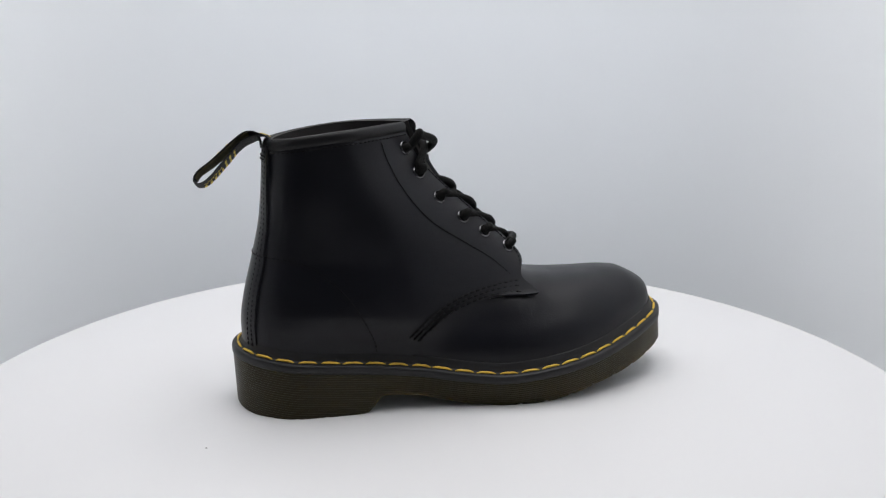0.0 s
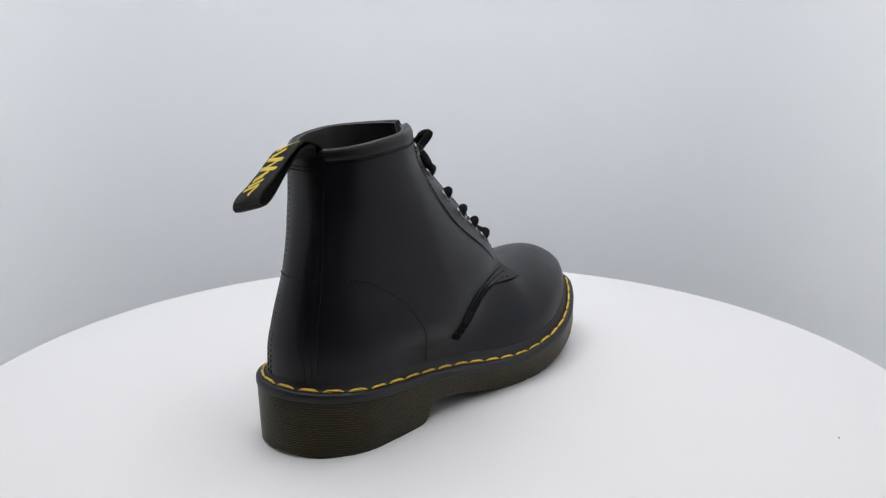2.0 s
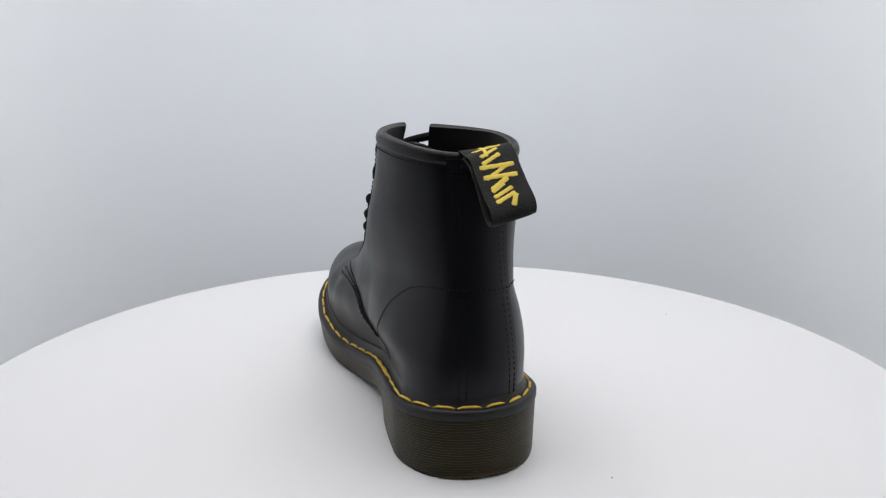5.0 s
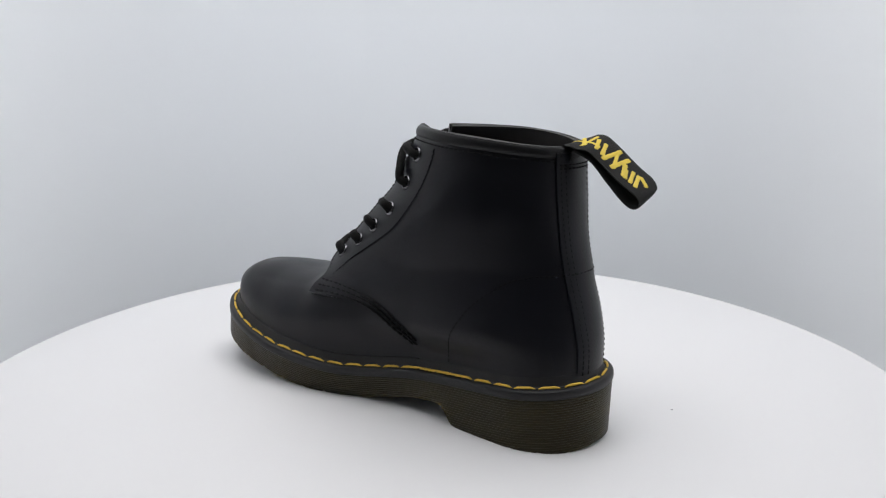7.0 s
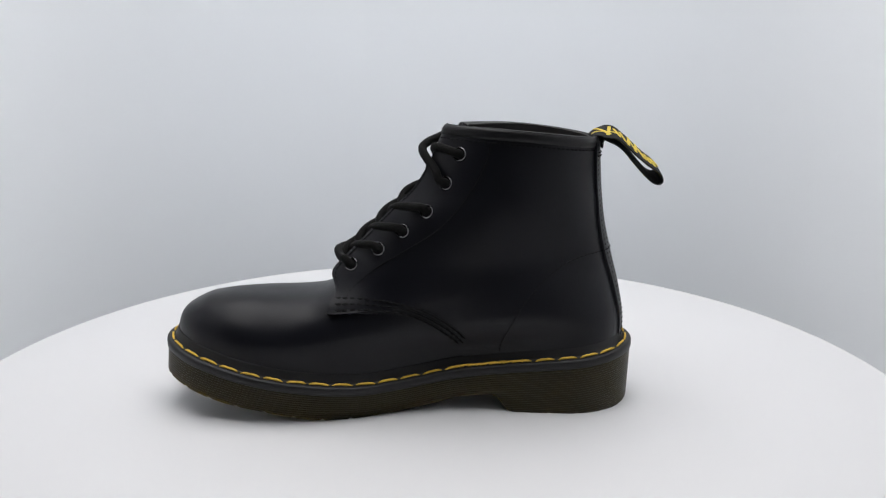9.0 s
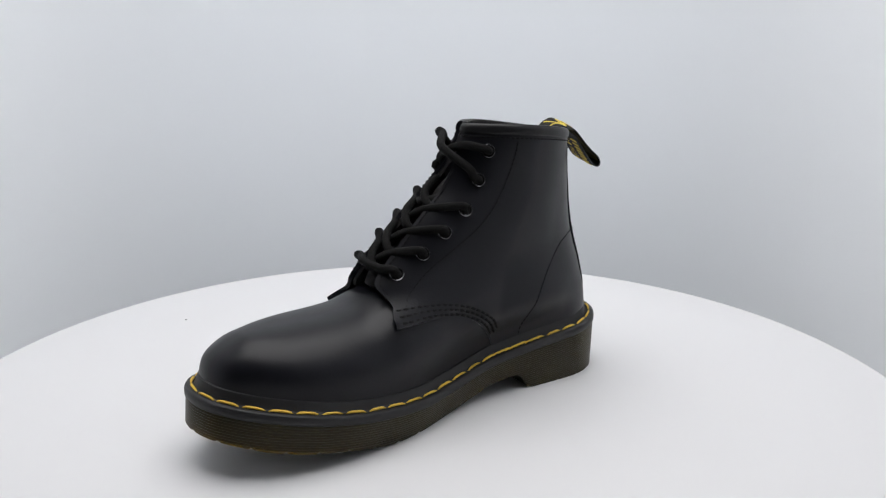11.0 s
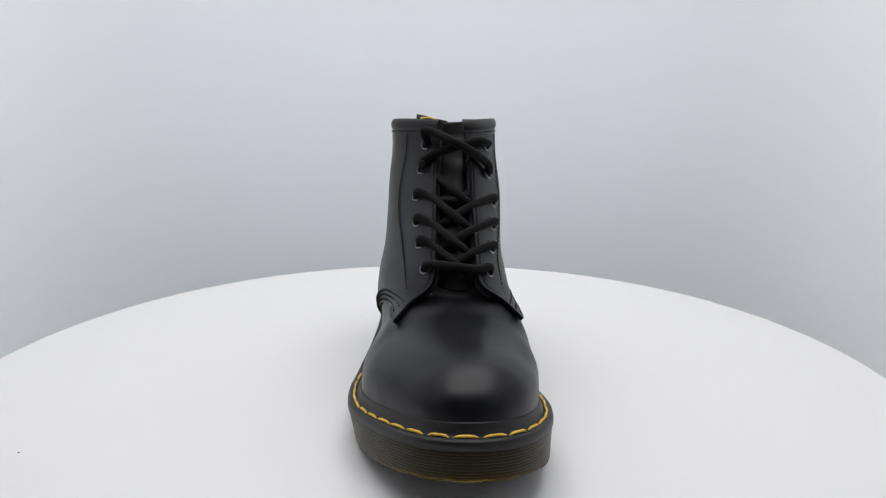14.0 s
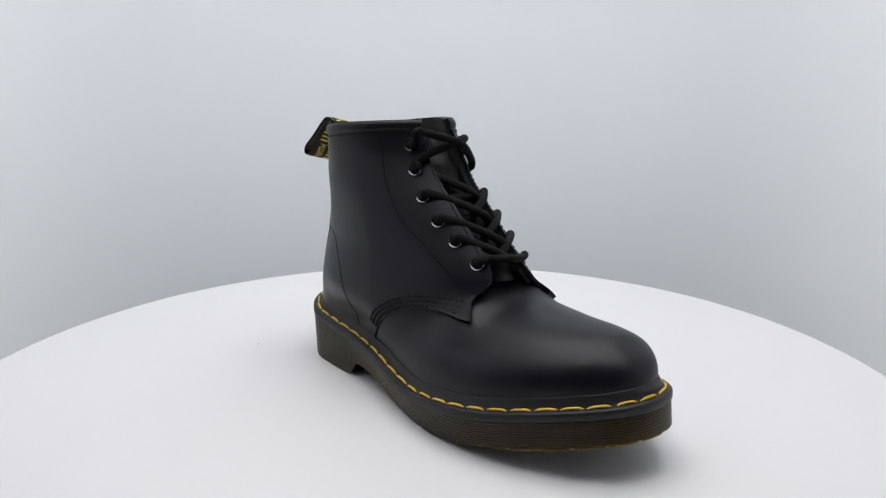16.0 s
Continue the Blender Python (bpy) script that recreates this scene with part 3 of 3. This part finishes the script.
lace(leave(-1, 1) + [front_point(M - 0.023, 0.2530, 0.0090), front_point(M - 0.010, 0.2500, 0.0125), front_point(M + 0.008, 0.2390, 0.0120), front_point(M + 0.025, 0.2250, 0.0080)] + leave(1, 2)[::-1])
lace(leave(1, 1) + [front_point(M + 0.018, 0.2450, 0.0070), front_point(M + 0.002, 0.2405, 0.0025), front_point(M - 0.014, 0.2320, 0.0060), front_point(M - 0.026, 0.2235, 0.0060)] + leave(-1, 2)[::-1])
lace([front_point(M - 0.024, 0.217, -0.004), front_point(M - 0.013, 0.2125, -0.0020), front_point(M, 0.2040, 0.0000), front_point(M + 0.013, 0.1960, -0.0020), front_point(M + 0.024, 0.191, -0.004)])
lace([front_point(M + 0.024, 0.206, -0.006), front_point(M + 0.012, 0.2010, -0.0040), front_point(M, 0.1985, -0.0042), front_point(M - 0.013, 0.1970, -0.0040), front_point(M - 0.024, 0.195, -0.005)])

# pull loop at the heel
LOOP = [(-0.1490, 0.238), (-0.1500, 0.2515), (-0.1540, 0.2560), (-0.1620, 0.2570), (-0.1730, 0.2565), (-0.1835, 0.2490), (-0.1920, 0.2415), (-0.2035, 0.2320),
        (-0.2140, 0.2245), (-0.2182, 0.2180), (-0.2166, 0.2138), (-0.2110, 0.2140), (-0.2035, 0.2195), (-0.1905, 0.2335), (-0.1780, 0.2470),
        (-0.1680, 0.2530), (-0.1605, 0.2540), (-0.1590, 0.2460)]
path = smooth_line(LOOP, 110)
ptan = np.gradient(path, axis=0)
ptan /= np.linalg.norm(ptan, axis=1)[:, None]
pnor = np.stack([ptan[:, 1], -ptan[:, 0]], 1)      # away from the inside of the loop
ps = np.concatenate([[0], np.cumsum(np.linalg.norm(np.diff(path, axis=0), axis=1))])
LOOP_HALF = 0.0172


def loop_mid(x):
    return np.interp(x, [-0.222, -0.150], [-0.0040, 0.0015])


def on_loop(s, w, lift):
    """A point s along the tape, w across it (-1 to 1), lifted off its outer face."""
    x, z = np.interp(s, ps, path[:, 0]), np.interp(s, ps, path[:, 1])
    nx, nz = np.interp(s, ps, pnor[:, 0]), np.interp(s, ps, pnor[:, 1])
    roll = np.interp(x, [-0.216, -0.190, -0.165, -0.152], [0.26, 0.32, 0.28, 0.0])
    up = sign * lift
    return np.array([x + nx * up * math.cos(roll), loop_mid(x) + w * LOOP_HALF * math.cos(roll) + up * math.sin(roll),
                     z + nz * up * math.cos(roll) - w * LOOP_HALF * math.sin(roll)])


sign = 1.0 if pnor[30, 1] > 0 else -1.0
ws = np.linspace(-1, 1, 9)
outer = np.array([[on_loop(s, w, (0.0011 - 0.0006 * abs(w) ** 6)) for w in ws] for s in ps])
inner = np.array([[on_loop(s, w, -1 * (0.0011 - 0.0006 * abs(w) ** 6)) for w in ws] for s in ps])
pull = sheet("pull_loop", outer, inner, WEBBING, boot, "black woven heel tape with yellow woven marks")
s0 = float(np.interp(0.1600, -path[:int(np.argmin(path[:, 0])), 0], ps[:int(np.argmin(path[:, 0]))]))
s1 = float(np.interp(0.2135, -path[:int(np.argmin(path[:, 0])), 0], ps[:int(np.argmin(path[:, 0]))]))
# plain slanted bars: (place along, half-height across, slant, width)
BARS = [(0.02, -0.10, 0.68, 0.26, 0.0036), (0.11, 0.05, 0.62, -0.10, 0.0032), (0.065, 0.15, 0.10, 0.60, 0.0026), (0.225, 0.10, 0.42, 0.10, 0.0034), (0.33, 0.12, 0.44, 0.10, 0.0036),
        (0.45, 0.0, 0.74, -0.14, 0.0040), (0.53, 0.05, 0.58, 0.16, 0.0033), (0.60, 0.0, 0.72, -0.14, 0.0040),
        (0.70, 0.15, 0.40, 0.14, 0.0044), (0.745, 0.28, 0.30, 0.10, 0.0034), (0.83, 0.15, 0.44, 0.10, 0.0034), (0.915, 0.15, 0.46, 0.10, 0.0036), (0.975, -0.18, 0.14, 0.20, 0.0036)]
for a, off, h, slant, wd in BARS:
    ln, un = [], []
    for k in np.linspace(-1, 1, 9):
        s = s0 + (s1 - s0) * (a + slant * 0.35 * k)
        ln.append(on_loop(s, off + h * k, 0.0014))
        un.append((on_loop(s, 0, 1.0) - on_loop(s, 0, 0)))
    rad = wd * 0.5 * np.array([0.9, 1.15, 0.95, 1.05, 0.9, 1.1, 0.95, 1.2, 0.9])
    v, f = tube_geometry(ln, rad, 8, False, 0.20, np.array(un))
    link_mesh("woven_mark", v, f, YARN, pull, scale=K)
# small woven writing on the lower layer: one word that can be read, the rest as bars
tip = int(np.argmin(path[:, 0]))


def lower(x):
    """How far along the tape the lower layer passes x."""
    return float(np.interp(x, path[tip + 2:tip + 40, 0], ps[tip + 2:tip + 40]))


font = bpy.data.curves.new("word", "FONT")
font.body, font.size = "WITH", 1.0
carrier = new("word", font)
flat = bpy.data.meshes.new_from_object(carrier)
tv = [(q.co.x, q.co.y) for q in flat.vertices]
tf = [tuple(q.vertices) for q in flat.polygons]
bpy.data.objects.remove(carrier)
wide_t = max(q[0] for q in tv)
tv = [on_loop(lower(-0.2105) + 0.021 * a / wide_t, -0.12 - 0.72 * b, 0.0015) for a, b in tv]
link_mesh("woven_word", tv, tf, YARN, pull, "small yellow woven word", smooth=False, scale=K)
for r, first in ((-0.48, 5), (0.42, 0)):
    for k in range(first, 8):
        s = lower(-0.2100) + 0.0054 * k
        ln = [on_loop(s + 0.0006 * math.sin(k), r + d, 0.0012) for d in np.linspace(-0.28, 0.28, 4)]
        un = [on_loop(s, 0, 1.0) - on_loop(s, 0, 0)] * 4
        v, f = tube_geometry(ln, 0.0013, 6, False, 0.3, np.array(un))
        link_mesh("woven_mark", v, f, YARN, pull, scale=K)
# yellow ground on the inner face
a0, a1 = np.searchsorted(-path[:60, 0], 0.168), int(np.argmin(path[:, 0]))
ground = np.array([[on_loop(s, w, -0.0013) for w in np.linspace(-0.9, 0.9, 5)] for s in ps[a0:a1]])
ground2 = np.array([[on_loop(s, w, -0.0009) for w in np.linspace(-0.9, 0.9, 5)] for s in ps[a0:a1]])
sheet("inner_weave", ground, ground2, OLIVE, pull, "dark yellow woven inner face")



def motions():
    rows = [(i / 10, pose(0, 0, 0, 0, 0, TURN0 + RATE * i / 10)) for i in range(161)]
    walk(table, rows)
    walk(boot, rows)


motions()
